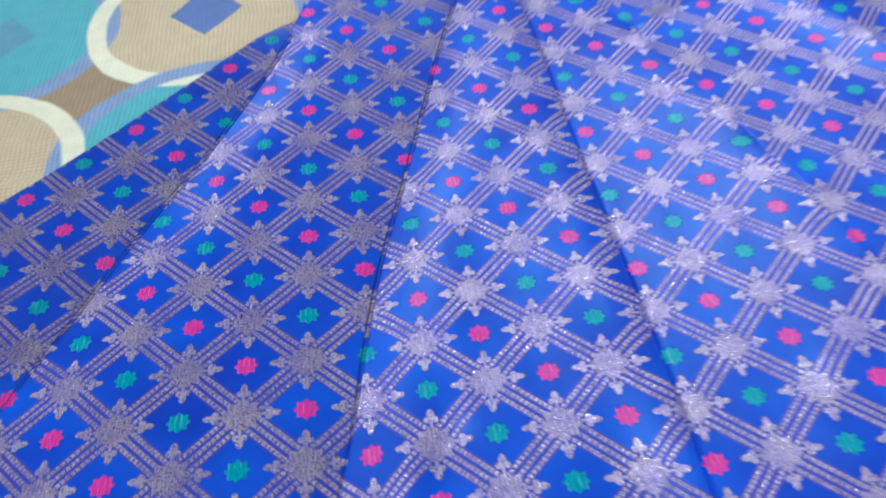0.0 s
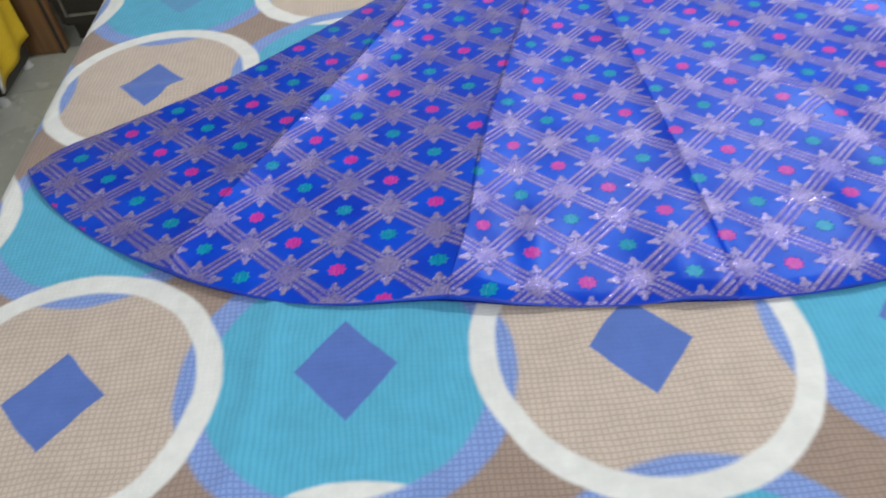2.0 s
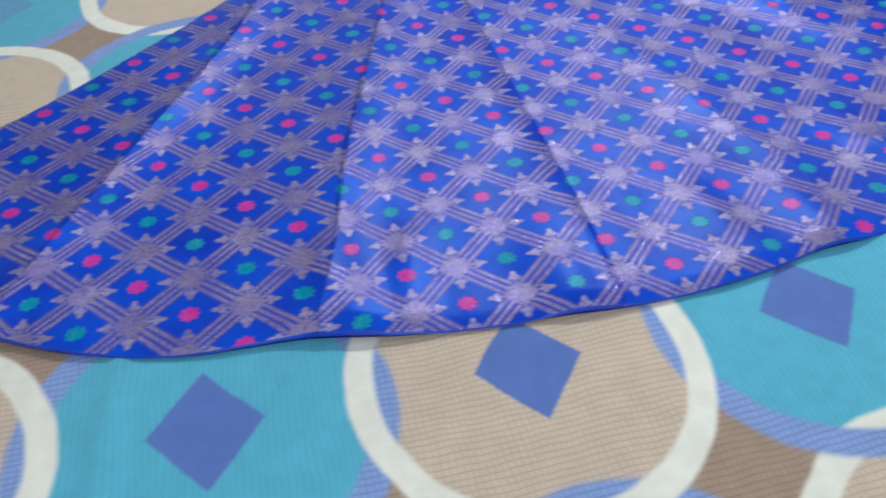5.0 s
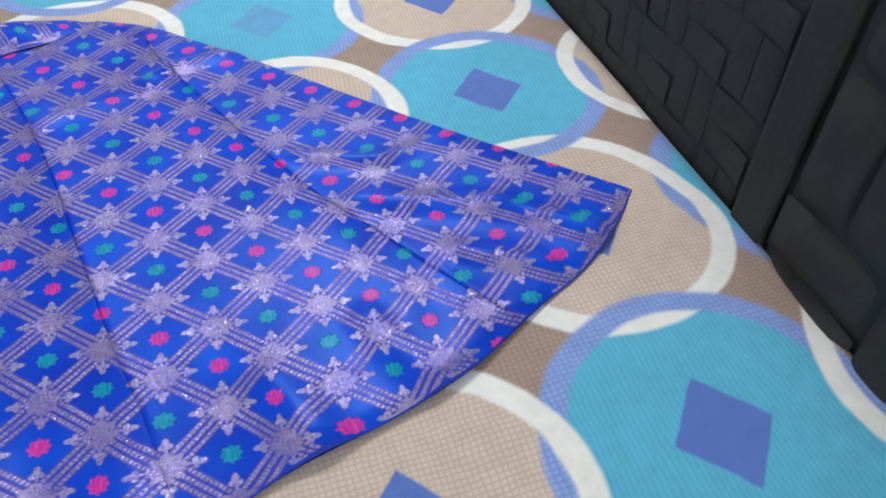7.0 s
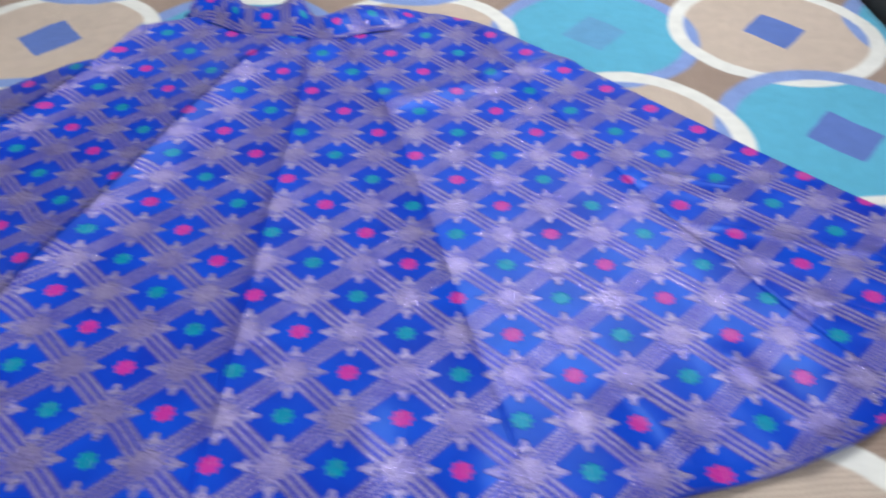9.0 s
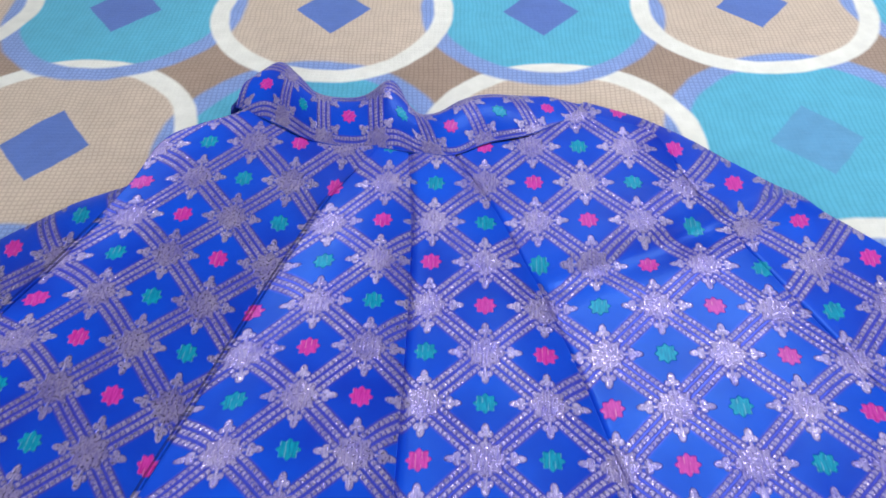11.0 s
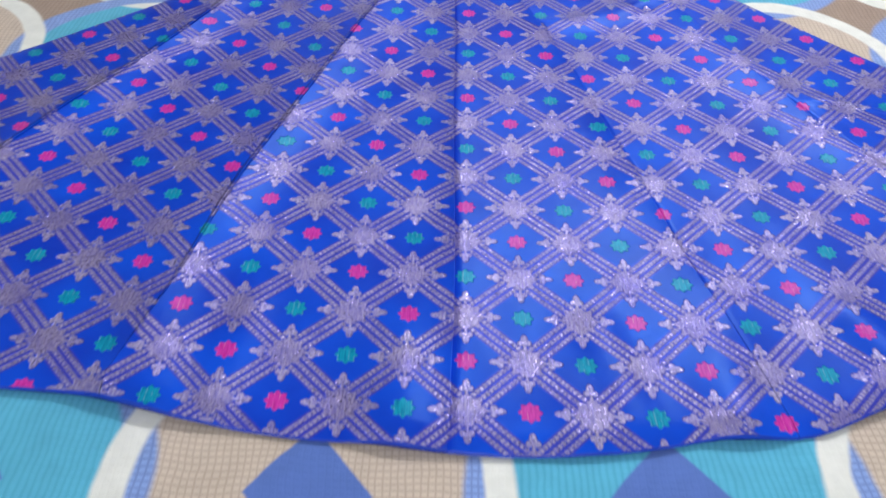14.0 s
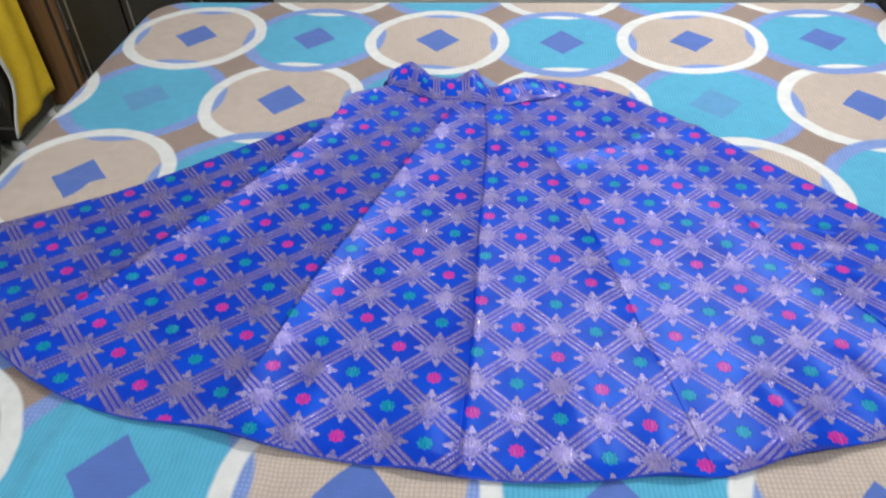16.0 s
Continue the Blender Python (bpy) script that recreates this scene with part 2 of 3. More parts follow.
M_MATTRESS = plain_material("pale_mattress_cover", (0.50, 0.48, 0.45), (0.60, 0.58, 0.54), 0.85, 10)


# ---- mesh helpers ----
def thing(name, label, category, place=(0, 0, 0), group="", kind=""):
    ob = new(name)
    ob.location = place
    ob.empty_display_size = 0.05
    return tagged(ob, label, category, group, kind)


def part(name, bm, material, parent=None, label="", smooth=False):
    me = bpy.data.meshes.new(name)
    bmesh.ops.recalc_face_normals(bm, faces=bm.faces)
    bm.to_mesh(me)
    bm.free()
    me.materials.append(material)
    if smooth:
        me.shade_smooth()
    ob = new(name, me)
    if parent:
        ob.parent = parent
    return tagged(ob, label)


def box(x0, y0, z0, x1, y1, z1, bevel=0.0, segments=2):
    bm = bmesh.new()
    bmesh.ops.create_cube(bm, size=1.0, matrix=Matrix.Translation(((x0 + x1) / 2, (y0 + y1) / 2, (z0 + z1) / 2)) @ Matrix.Diagonal((x1 - x0, y1 - y0, z1 - z0, 1)))
    if bevel:
        bmesh.ops.bevel(bm, geom=bm.edges[:], offset=bevel, segments=segments, profile=0.6, affect="EDGES")
    return bm


def grid_mesh(name, pts, nu, nv, uvs=None):
    """A mesh from nu by nv places."""
    faces = [(i * nv + j, (i + 1) * nv + j, (i + 1) * nv + j + 1, i * nv + j + 1) for i in range(nu - 1) for j in range(nv - 1)]
    me = bpy.data.meshes.new(name)
    me.from_pydata([tuple(p) for p in pts], [], faces)
    if uvs is not None:
        layer = me.uv_layers.new(name="UVMap")
        loops = np.empty(len(me.loops), dtype=np.int32)
        me.loops.foreach_get("vertex_index", loops)
        layer.data.foreach_set("uv", np.asarray(uvs, dtype=np.float32)[loops].ravel())
    me.shade_smooth()
    return me


def smoothstep(lo, hi, t):
    t = np.clip((t - lo) / (hi - lo), 0, 1)
    return t * t * (3 - 2 * t)


def curve_through(pts, t):
    """A smooth curve through control places, at t from 0 to 1."""
    pts = np.asarray(pts, float)
    d = np.r_[0, np.cumsum(np.hypot(*np.diff(pts[:, :2], axis=0).T))]
    d /= d[-1]
    slope = np.gradient(pts, d, axis=0)
    t = np.clip(np.atleast_1d(t), 0, 1)
    k = np.clip(np.searchsorted(d, t, side="right") - 1, 0, len(d) - 2)
    h = (d[k + 1] - d[k])[:, None]
    s = ((t - d[k]) / (d[k + 1] - d[k]))[:, None]
    return ((2 * s**3 - 3 * s**2 + 1) * pts[k] + (s**3 - 2 * s**2 + s) * h * slope[k]
            + (3 * s**2 - 2 * s**3) * pts[k + 1] + (s**3 - s**2) * h * slope[k + 1])


# ---- the room ----
floor = thing("floor", "cream glossy ceramic tiled floor", "floor", kind="structure")
part("grout_bed", box(-2.6, -2.7, -0.06, 1.75, 2.36, -0.004), M_GROUT, floor)
wall_n = part("wall_north", box(-2.6, 2.36, 0, 1.75, 2.5, 2.8), M_WALL)
tagged(wall_n, "plain cream painted wall behind the bed", "wall", kind="structure")
pier = part("wall_pier", box(-0.575, 1.80, 0, 1.75, 2.355, 2.8), M_WALL)
tagged(pier, "plain cream painted wall beyond the bed's far edge", "wall", kind="structure")
wall_w = part("wall_west", box(-2.74, -2.84, 0, -2.6, 2.5, 2.8), M_WALL)
tagged(wall_w, "plain cream painted side wall", "wall", kind="structure")
wall_e = part("wall_east", box(1.75, -2.84, 0, 1.89, 2.5, 2.8), M_WALL)
tagged(wall_e, "plain cream painted wall behind the headboard", "wall", kind="structure")
# wall out of view; its opening is added behind the fill lamp
bm = bmesh.new()
for x0, x1, z0, z1 in ((-2.6, -1.0, 0, 2.8), (0.6, 1.75, 0, 2.8), (-1.0, 0.6, 0, 1.1), (-1.0, 0.6, 2.35, 2.8)):
    sub = box(x0, -2.84, z0, x1, -2.7, z1)
    me = bpy.data.meshes.new("piece")
    sub.to_mesh(me)
    sub.free()
    bm.from_mesh(me)
wall_s = part("wall_south", bm, M_WALL)
tagged(wall_s, "plain cream painted wall out of view with an added opening", "wall", kind="structure")
ceiling = part("ceiling", box(-2.74, -2.84, 2.8, 1.89, 2.5, 2.92), M_CEIL)
tagged(ceiling, "plain white painted ceiling", "ceiling", kind="structure")

# ---- the bed ----
X0, X1, Y0, Y1 = -0.785, 1.085, -0.95, 1.440


def bed_height(x, y):
    """Small rises and creases of the sheet over the mattress."""
    p = Vector((x * 2.2, y * 2.2, 0.3))
    z = 0.0035 * noise.noise(p) + 0.0022 * noise.noise(p * 4)
    for x0, y0, x1, y1, h, w in ((-0.40, -0.14, -0.365, 0.12, 0.007, 0.010), (-0.72, 0.60, -0.42, 0.57, 0.007, 0.014), (-0.62, -0.06, -0.48, -0.14, 0.006, 0.012),
                                 (0.42, 0.05, 0.47, -0.10, 0.006, 0.012), (0.92, 0.20, 1.05, 0.30, 0.004, 0.012), (0.10, -0.05, 0.16, -0.16, 0.003, 0.010),
                                 (-0.30, 1.02, -0.34, 0.88, 0.003, 0.012)):
        dx, dy = x1 - x0, y1 - y0
        t = max(0.0, min(1.0, ((x - x0) * dx + (y - y0) * dy) / (dx * dx + dy * dy)))
        d = math.hypot(x - x0 - t * dx, y - y0 - t * dy)
        z += h * math.exp(-(d / w) ** 2) * math.sin(math.pi * min(0.999, 0.15 + 0.7 * t))
    return z


# how far the cloth has been pulled from a straight lie, round the printed circle in that column and row
PULL = [(-2, 4, 0.009, 0.01), (0, 4, 0.008, -0.005), (1, 4, -0.002, -0.019), (-1, 3, -0.001, 0.003), (-2, 2, -0.01, 0.007), (-2, 0, 0.004, 0.006),
        (-1, 0, 0.01, 0.004), (0, 0, 0.011, -0.011), (3, 2, -0.013, 0.005), (3, 0, 0.008, 0.001), (1, 0, 0.004, -0.016), (2, 0, 0.0, -0.012),
        (2, 3, -0.006, 0.006), (3, 3, -0.008, 0.01)]


def pulled(x, y):
    w = [math.exp(-((x - i * SHEET) ** 2 + (y - j * SHEET) ** 2) / 0.035) for i, j, dx, dy in PULL]
    total = sum(w) + 0.02
    return sum(a * p[2] for a, p in zip(w, PULL)) / total, sum(a * p[3] for a, p in zip(w, PULL)) / total


def bed_sheet():
    """The sheet lies over the mattress, rounds its edges and hangs down on three sides."""
    R, DROP = 0.035, 0.34
    arc = [R * a for a in (0.26, 0.52, 0.79, 1.05, 1.31, 1.571)]

    def side(lo, hi, n, fold_lo, fold_hi):
        """Places along one axis: distance along the cloth, place, drop."""
        out = [(c, c, 0.0) for c in np.linspace(lo + R, hi - R if fold_hi else hi - 0.004, n)]
        tail_hi = [(hi - R + s, hi - R + R * math.sin(s / R), R - R * math.cos(s / R)) for s in arc] + [(hi - R + arc[-1] + d, hi + 0.012 * math.sin(9 * d), R + d) for d in np.linspace(0.02, DROP, 12)]
        tail_lo = [(2 * (lo + R) - 0 - (lo + R + s), lo + R - R * math.sin(s / R), R - R * math.cos(s / R)) for s in arc] + [(lo + R - arc[-1] - d, lo - 0.012 * math.sin(9 * d), R + d) for d in np.linspace(0.02, DROP, 12)]
        return (tail_lo[::-1] if fold_lo else []) + out + (tail_hi if fold_hi else [])

    xs, ys = side(X0, X1, 150, True, False), side(Y0, Y1, 190, True, True)
    pts, flat = [], []
    for sx, x, dx in xs:
        for sy, y, dy in ys:
            drop = max(dx, dy)
            z = BED_Z - drop + (bed_height(x, y) if drop == 0 else 0.0)
            ripple = 0.010 * math.sin(sy * 21 + 1.5 * math.sin(sy * 5)) if dx > 0.05 else 0.0
            cx, cy, rc = X0 + 0.11, Y1 - 0.11, 0.11
            if x < cx and y > cy:                 # rounded far corner
                e = math.hypot(x - cx, y - cy)
                if e > rc - R:
                    over = min(e - rc + R, R * 1.571)
                    k = (rc - R + R * math.sin(over / R)) / e
                    x, y = cx + (x - cx) * k, cy + (y - cy) * k
                    z = min(z, BED_Z - R + R * math.cos(over / R))
            pts.append((x - ripple * min(1, dx / 0.2), y, z))
            gx, gy = pulled(sx, sy)
            flat.append((sx - gx, sy - gy))
    me = grid_mesh("bed_sheet", pts, len(xs), len(ys), flat)
    me.materials.append(M_SHEET)
    ob = new("bed_sheet", me)
    m = ob.modifiers.new("thickness", "SOLIDIFY")
    m.thickness, m.offset = 0.0015, -1
    return tagged(ob, "cotton sheet with printed turquoise and beige circles, spread over the bed", "bed sheet")


bed_sheet()
bed = thing("bed", "low bed with a mattress under a printed sheet", "bed", (0, 0, 0))
part("mattress", box(X0 + 0.03, Y0 + 0.03, 0.30, X1 - 0.02, Y1 - 0.05, BED_Z - 0.010, 0.03), M_MATTRESS, bed, "pale thick mattress")
part("base", box(X0 + 0.03, Y0 + 0.03, 0.06, X1 - 0.02, Y1 - 0.03, 0.295, 0.006), M_WOOD, bed, "brown wooden bed base")
for x in (X0 + 0.08, X1 - 0.12):
    for y in (Y0 + 0.08, Y1 - 0.14):
        part("leg", box(x, y, 0, x + 0.06, y + 0.06, 0.065, 0.004), M_WOOD, bed)


# ---- headboard with woven pads ----
def pad_mesh(length, width, bulge):
    """One cushioned strip of the basket weave, in the plane x = 0, facing -x."""
    n, k = 9, 7
    pts = []
    for i in range(n):
        for j in range(k):
            s, t = i / (n - 1) * 2 - 1, j / (k - 1) * 2 - 1
            h = bulge * (1 - abs(s) ** 3.0) ** 0.6 * (1 - abs(t) ** 2.6) ** 0.6
            pts.append((-h, s * length / 2, t * width / 2))
    me = grid_mesh("pad", pts, n, k)
    me.materials.append(M_BLACK)
    return me


def headboard():
    hb = thing("headboard", "black leatherette headboard with woven padded panels, standing at the bed's end", "headboard", (1.09, 0, 0))
    part("board", box(0.0, -1.05, 0.0, 0.09, 1.50, 0.90, 0.012), M_BLACK, hb)
    part("stile", box(-0.014, 0.205, 0.40, 0.0, 0.262, 0.895, 0.006), M_BLACK, hb, "smooth flat black strip")
    part("panel", box(-0.008, -1.0, 0.40, -0.001, 0.196, 0.892, 0.004), M_BLACK, hb)
    fine_long, fine_short = pad_mesh(0.088, 0.043, 0.0022), pad_mesh(0.043, 0.088, 0.0022)
    big_long, big_short = pad_mesh(0.150, 0.073, 0.015), pad_mesh(0.073, 0.150, 0.015)

    def weave(lo, hi, z0, z1, cell, a, b, out):
        rows, cols = int((z1 - z0) / cell), int((hi - lo) / cell)
        for r in range(rows):
            for c in range(cols):
                y, z = lo + (c + 0.5) * cell, z0 + (r + 0.5) * cell
                for s in (-0.25, 0.25):
                    flip = (r + c) % 2
                    ob = new("pad", a if flip else b)
                    ob.parent = hb
                    ob.location = (out, y + (0 if flip else s * cell), z + (s * cell if flip else 0))
                    ob.rotation_euler = (0, 0, radians(4 if s > 0 else -4) if flip else 0)

    weave(0.275, 1.48, 0.44, 0.90, 0.090, fine_long, fine_short, -0.001)
    weave(-1.021, 0.196, 0.44, 0.90, 0.152, big_long, big_short, -0.0075)
    return hb


headboard()


# ---- the skirt ----
BIAS = 0.062           # spots along the waistband
# fold lines from waist to hem, in plan; its steep side; its height; how far it falls away on the steep and the long side; the groove beside it
FOLDS = [
    dict(line=[(-0.084, 0.948), (-0.148, 0.845), (-0.257, 0.759), (-0.357, 0.679), (-0.478, 0.585), (-0.567, 0.528), (-0.647, 0.485), (-0.714, 0.446), (-0.744, 0.410)], over="", lip=0.0, wide=0.03, fall=0.1, dip=0.0, keep=0.5),
    dict(line=[(-0.070, 0.945), (-0.132, 0.888), (-0.154, 0.800), (-0.187, 0.713), (-0.228, 0.626), (-0.276, 0.538), (-0.329, 0.451), (-0.383, 0.364), (-0.435, 0.276), (-0.483, 0.189), (-0.490, 0.168)], over="right", lip=0.026, wide=0.026, fall=0.085, dip=0, keep=0.6),
    dict(line=[(0.091, 0.877), (0.050, 0.779), (0.018, 0.692), (-0.011, 0.605), (-0.040, 0.518), (-0.069, 0.432), (-0.098, 0.345), (-0.122, 0.258), (-0.143, 0.171), (-0.176, 0.074)], over="right", lip=0.025, wide=0.026, fall=0.085, dip=0, keep=0.55),
    dict(line=[(0.125, 0.870), (0.130, 0.761), (0.131, 0.660), (0.129, 0.559), (0.127, 0.458), (0.127, 0.357), (0.127, 0.256), (0.126, 0.155), (0.121, 0.026)], over="left", lip=0.008, wide=0.016, fall=0.05, dip=0.0065, keep=0.8),
    dict(line=[(0.176, 0.866), (0.217, 0.767), (0.247, 0.681), (0.274, 0.595), (0.297, 0.509), (0.318, 0.423), (0.339, 0.338), (0.360, 0.252), (0.387, 0.166), (0.420, 0.042)], over="left", lip=0.011, wide=0.026, fall=0.05, dip=0.0065, keep=0),
    dict(line=[(0.318, 0.940), (0.398, 0.894), (0.414, 0.824), (0.438, 0.755), (0.468, 0.685), (0.500, 0.615), (0.531, 0.546), (0.565, 0.476), (0.602, 0.407), (0.651, 0.337), (0.705, 0.250), (0.765, 0.171)], over="left", lip=0.014, wide=0.03, fall=0.06, dip=0.011, keep=0.35),
    dict(line=[(0.333, 0.969), (0.388, 0.940), (0.466, 0.870), (0.585, 0.755), (0.700, 0.627), (0.802, 0.515), (0.918, 0.401), (0.982, 0.337)], over="", lip=0.0, wide=0.03, fall=0.1, dip=0.0, keep=0.5),
]
HEM = [(-0.744, 0.410), (-0.724, 0.375), (-0.666, 0.302), (-0.587, 0.228), (-0.518, 0.179), (-0.452, 0.139), (-0.391, 0.112), (-0.313, 0.089), (-0.182, 0.074), (-0.104, 0.055), (-0.018, 0.040), (0.064, 0.033),
       (0.119, 0.026), (0.185, 0.023), (0.281, 0.029), (0.347, 0.040), (0.429, 0.044), (0.517, 0.076), (0.587, 0.094), (0.662, 0.117), (0.711, 0.138), (0.751, 0.162), (0.801, 0.192), (0.853, 0.219), (0.905, 0.256), (0.942, 0.291), (0.982, 0.337)]
SEAM = [(-0.084, 0.953), (-0.030, 0.920), (0.019, 0.889), (0.058, 0.879), (0.092, 0.877), (0.133, 0.869), (0.171, 0.864), (0.214, 0.885), (0.266, 0.901), (0.314, 0.937), (0.333, 0.969)]
# places along the hem where the cloth stands off the bed: x, height, half width
HEM_WAVES = [(-0.135, 0.014, 0.036), (0.078, 0.012, 0.036), (0.372, 0.011, 0.032), (0.530, 0.009, 0.040), (0.690, 0.008, 0.040), (-0.420, 0.007, 0.040), (0.240, 0.005, 0.030)]
# the woven pattern's lie on the spread cloth: a smooth stretch in x and y, power by power
LIE = {(0, 0): (-3.5093, -1.3358), (0, 1): (-0.2621, 19.2152), (0, 2): (-1.1407, 3.3052), (0, 3): (0.8801, -3.4305), (1, 0): (18.0021, 0.8301),
       (1, 1): (2.8801, 0.4179), (1, 2): (-1.7159, -0.3334), (2, 0): (0.7243, -0.1417), (2, 1): (-1.0386, -1.3595), (3, 0): (-0.7155, -0.1203)}
WRINKLES = [(0.262, 0.672, 0.405, 0.733, 0.008, 0.020), (0.405, 0.733, 0.535, 0.795, 0.009, 0.018), (0.585, 0.500, 0.690, 0.470, 0.010, 0.014), (0.690, 0.470, 0.790, 0.500, 0.006, 0.014),
            (0.640, 0.400, 0.800, 0.350, 0.011, 0.020), (0.800, 0.350, 0.915, 0.265, 0.012, 0.018), (0.730, 0.285, 0.830, 0.235, 0.011, 0.016), (0.500, 0.180, 0.560, 0.060, 0.007, 0.022),
            (-0.060, 0.180, -0.085, 0.060, 0.006, 0.020), (0.260, 0.160, 0.290, 0.040, 0.006, 0.022), (0.610, 0.230, 0.660, 0.120, 0.007, 0.020),
            (-0.62, 0.42, -0.50, 0.30, 0.006, 0.03)]


def cloth_uv(x, y):
    return [sum(c[k] * x ** i * y ** j for (i, j), c in LIE.items()) for k in (0, 1)]


def nearest_t(pts, curve):
    """For each place, how far along a finely sampled curve it lies."""
    d = ((pts[:, None, :] - curve[None]) ** 2).sum(2)
    return d.argmin(1) / (len(curve) - 1)


def skirt():
    sk = thing("skirt", "blue satin brocade long skirt with silver lattice spread on the bed", "skirt", (0, 0, BED_Z))
    rows = np.linspace(0, 1, 131)
    lines = [curve_through(s["line"], rows) for s in FOLDS]
    hem_fine, seam_fine = curve_through(HEM, np.linspace(0, 1, 2001)), curve_through(SEAM, np.linspace(0, 1, 801))
    ends = nearest_t(np.array([l[-1] for l in lines]), hem_fine)
    tops = nearest_t(np.array([l[0] for l in lines]), seam_fine)
    pts, uvs, cols = [], [], 0
    hem_rim = []
    for k in range(len(FOLDS) - 1):
        n = max(18, int(60 * np.hypot(*(lines[k + 1][-1] - lines[k][-1])) / 0.3))
        s = (1 - np.cos(np.linspace(0, np.pi, n))) / 2 * 0.75 + np.linspace(0, 1, n) * 0.25
        a, b = FOLDS[k], FOLDS[k + 1]
        for si in s:
            p = lines[k] * (1 - si) + lines[k + 1] * si
            top = seam_fine[int(round((tops[k] * (1 - si) + tops[k + 1] * si) * 800))]
            end = hem_fine[int(round((ends[k] * (1 - si) + ends[k + 1] * si) * 2000))]
            p = p + np.outer((1 - rows) ** 2, top - p[0]) + np.outer(rows ** 2, end - p[-1])
            width = np.hypot(*(lines[k + 1] - lines[k]).T)
            d0, d1 = si * width, (1 - si) * width
            swell = np.minimum(1, width / 0.06)
            rise = 0.35 + 0.65 * smoothstep(0, 0.15, rows)
            z = 0.007 + 0.002 * np.sin(np.pi * si) * (1 - 0.6 * rows) * swell
            lap = 0.0
            for fold, d, side in ((a, d0, "right"), (b, d1, "left")):
                amount = rise * swell * (1 - (1 - fold["keep"]) * smoothstep(0.6, 1.0, rows))
                # a standing crease: steep on the side that it leans to, long and low on the other
                reach = fold["wide"] if fold["over"] == side else fold["fall"]
                z = z + fold["lip"] * amount * np.exp(-(d / reach) ** 1.05)
                if fold["over"] == "left" and side == "right":
                    z = z - fold["dip"] * amount * np.exp(-(d / 0.0046) ** 2)
                elif fold["over"] == "right" and side == "right":
                    lap = lap - 0.005 * np.exp(-(d / 0.010) ** 2)
                elif fold["over"] == "left" and side == "left":
                    lap = lap + 0.003 * np.exp(-(d / 0.010) ** 2)
                elif not fold["over"]:            # the outer edges lie down on the bed
                    z = z - 0.004 * np.exp(-d / 0.02)
            for hx, hh, hw in HEM_WAVES:
                z = z + hh * np.exp(-((p[:, 0] - hx) / hw) ** 2) * smoothstep(0.78, 1.0, rows)
            z = z * (1 - 0.45 * smoothstep(0.985, 1.0, rows))
            for (x, y), zz, v, lp in zip(p, z, rows, lap * smoothstep(0.0, 0.15, rows) * (1 - 0.8 * smoothstep(0.7, 1.0, rows))):
                h = zz
                for x0, y0, x1, y1, hh, ww in WRINKLES:
                    dx, dy = x1 - x0, y1 - y0
                    t = ((x - x0) * dx + (y - y0) * dy) / (dx * dx + dy * dy)
                    if -0.4 < t < 1.4:
                        e = abs((x - x0) * dy - (y - y0) * dx) / math.hypot(dx, dy)
                        h += hh * math.exp(-(e / ww) ** 2) * math.exp(-max(0, abs(t - 0.5) - 0.4) ** 2 * 30)
                q = Vector((x * 9, y * 6, 1.7))
                h += 0.0022 * noise.noise(q) + 0.0009 * noise.noise(q * 3.1)
                pts.append((x + lp, y, max(0.003, h)))
                slide = (h - 0.009) / 0.58
                uvs.append(cloth_uv(x + (x - 0.10) * slide, y + (y + 0.32) * slide))
            hem_rim.append(pts[-1])
            cols += 1
    me = grid_mesh("cloth", pts, cols, len(rows), uvs)
    me.materials.append(M_BROCADE)
    front = new("cloth", me)
    front.parent = sk
    # the turned hem: a narrow rolled edge that goes down to the sheet
    rim, nv = [], 6
    for i, (x, y, z) in enumerate(hem_rim):
        x0, y0, _ = hem_rim[max(0, i - 2)]
        x1, y1, _ = hem_rim[min(len(hem_rim) - 1, i + 2)]
        nx, ny = (y1 - y0), -(x1 - x0)
        m = math.hypot(nx, ny) or 1
        nx, ny = nx / m, ny / m
        for j in range(nv):
            w = j / (nv - 1)
            out = 0.0035 * math.sin(math.pi * w)
            rim.append((x + nx * (out - 0.004 * w), y + ny * (out - 0.004 * w), z * (1 - w) + 0.0015 * w))
    me = grid_mesh("hem", rim, len(hem_rim), nv)
    me.materials.append(M_HEM)
    hem = tagged(new("hem", me), "blue satin turned hem")
    hem.parent = sk
    # the back of the skirt, lying under the front
    under = []
    inner = np.array(pts).reshape(cols, len(rows), 3)[::3, ::5]
    for c in inner:
        for x, y, z in c:
            under.append((x, y, 0.0012 + 0.25 * z * 0.2))
    me = grid_mesh("lining", under, inner.shape[0], inner.shape[1])
    me.materials.append(M_LINING)
    tagged(new("lining", me), "dark blue lining").parent = sk

    # waistband: rises from the seam, turns over at its top edge and goes down behind
    TOP = [(-0.068, 0.982), (-0.037, 1.015), (-0.010, 0.989), (0.016, 0.957), (0.060, 0.944), (0.109, 0.960), (0.125, 0.934), (0.152, 0.918), (0.184, 0.938), (0.249, 0.959), (0.289, 0.969), (0.328, 0.959)]
    n, prof = 160, 15
    ts = np.linspace(0, 1, n)
    lo, hi = curve_through(SEAM, ts * 0.985), curve_through(TOP, ts)
    band, buv = [], []
    along = np.concatenate(([0.0], np.cumsum(np.hypot(*np.diff((lo + hi) / 2, axis=0).T))))
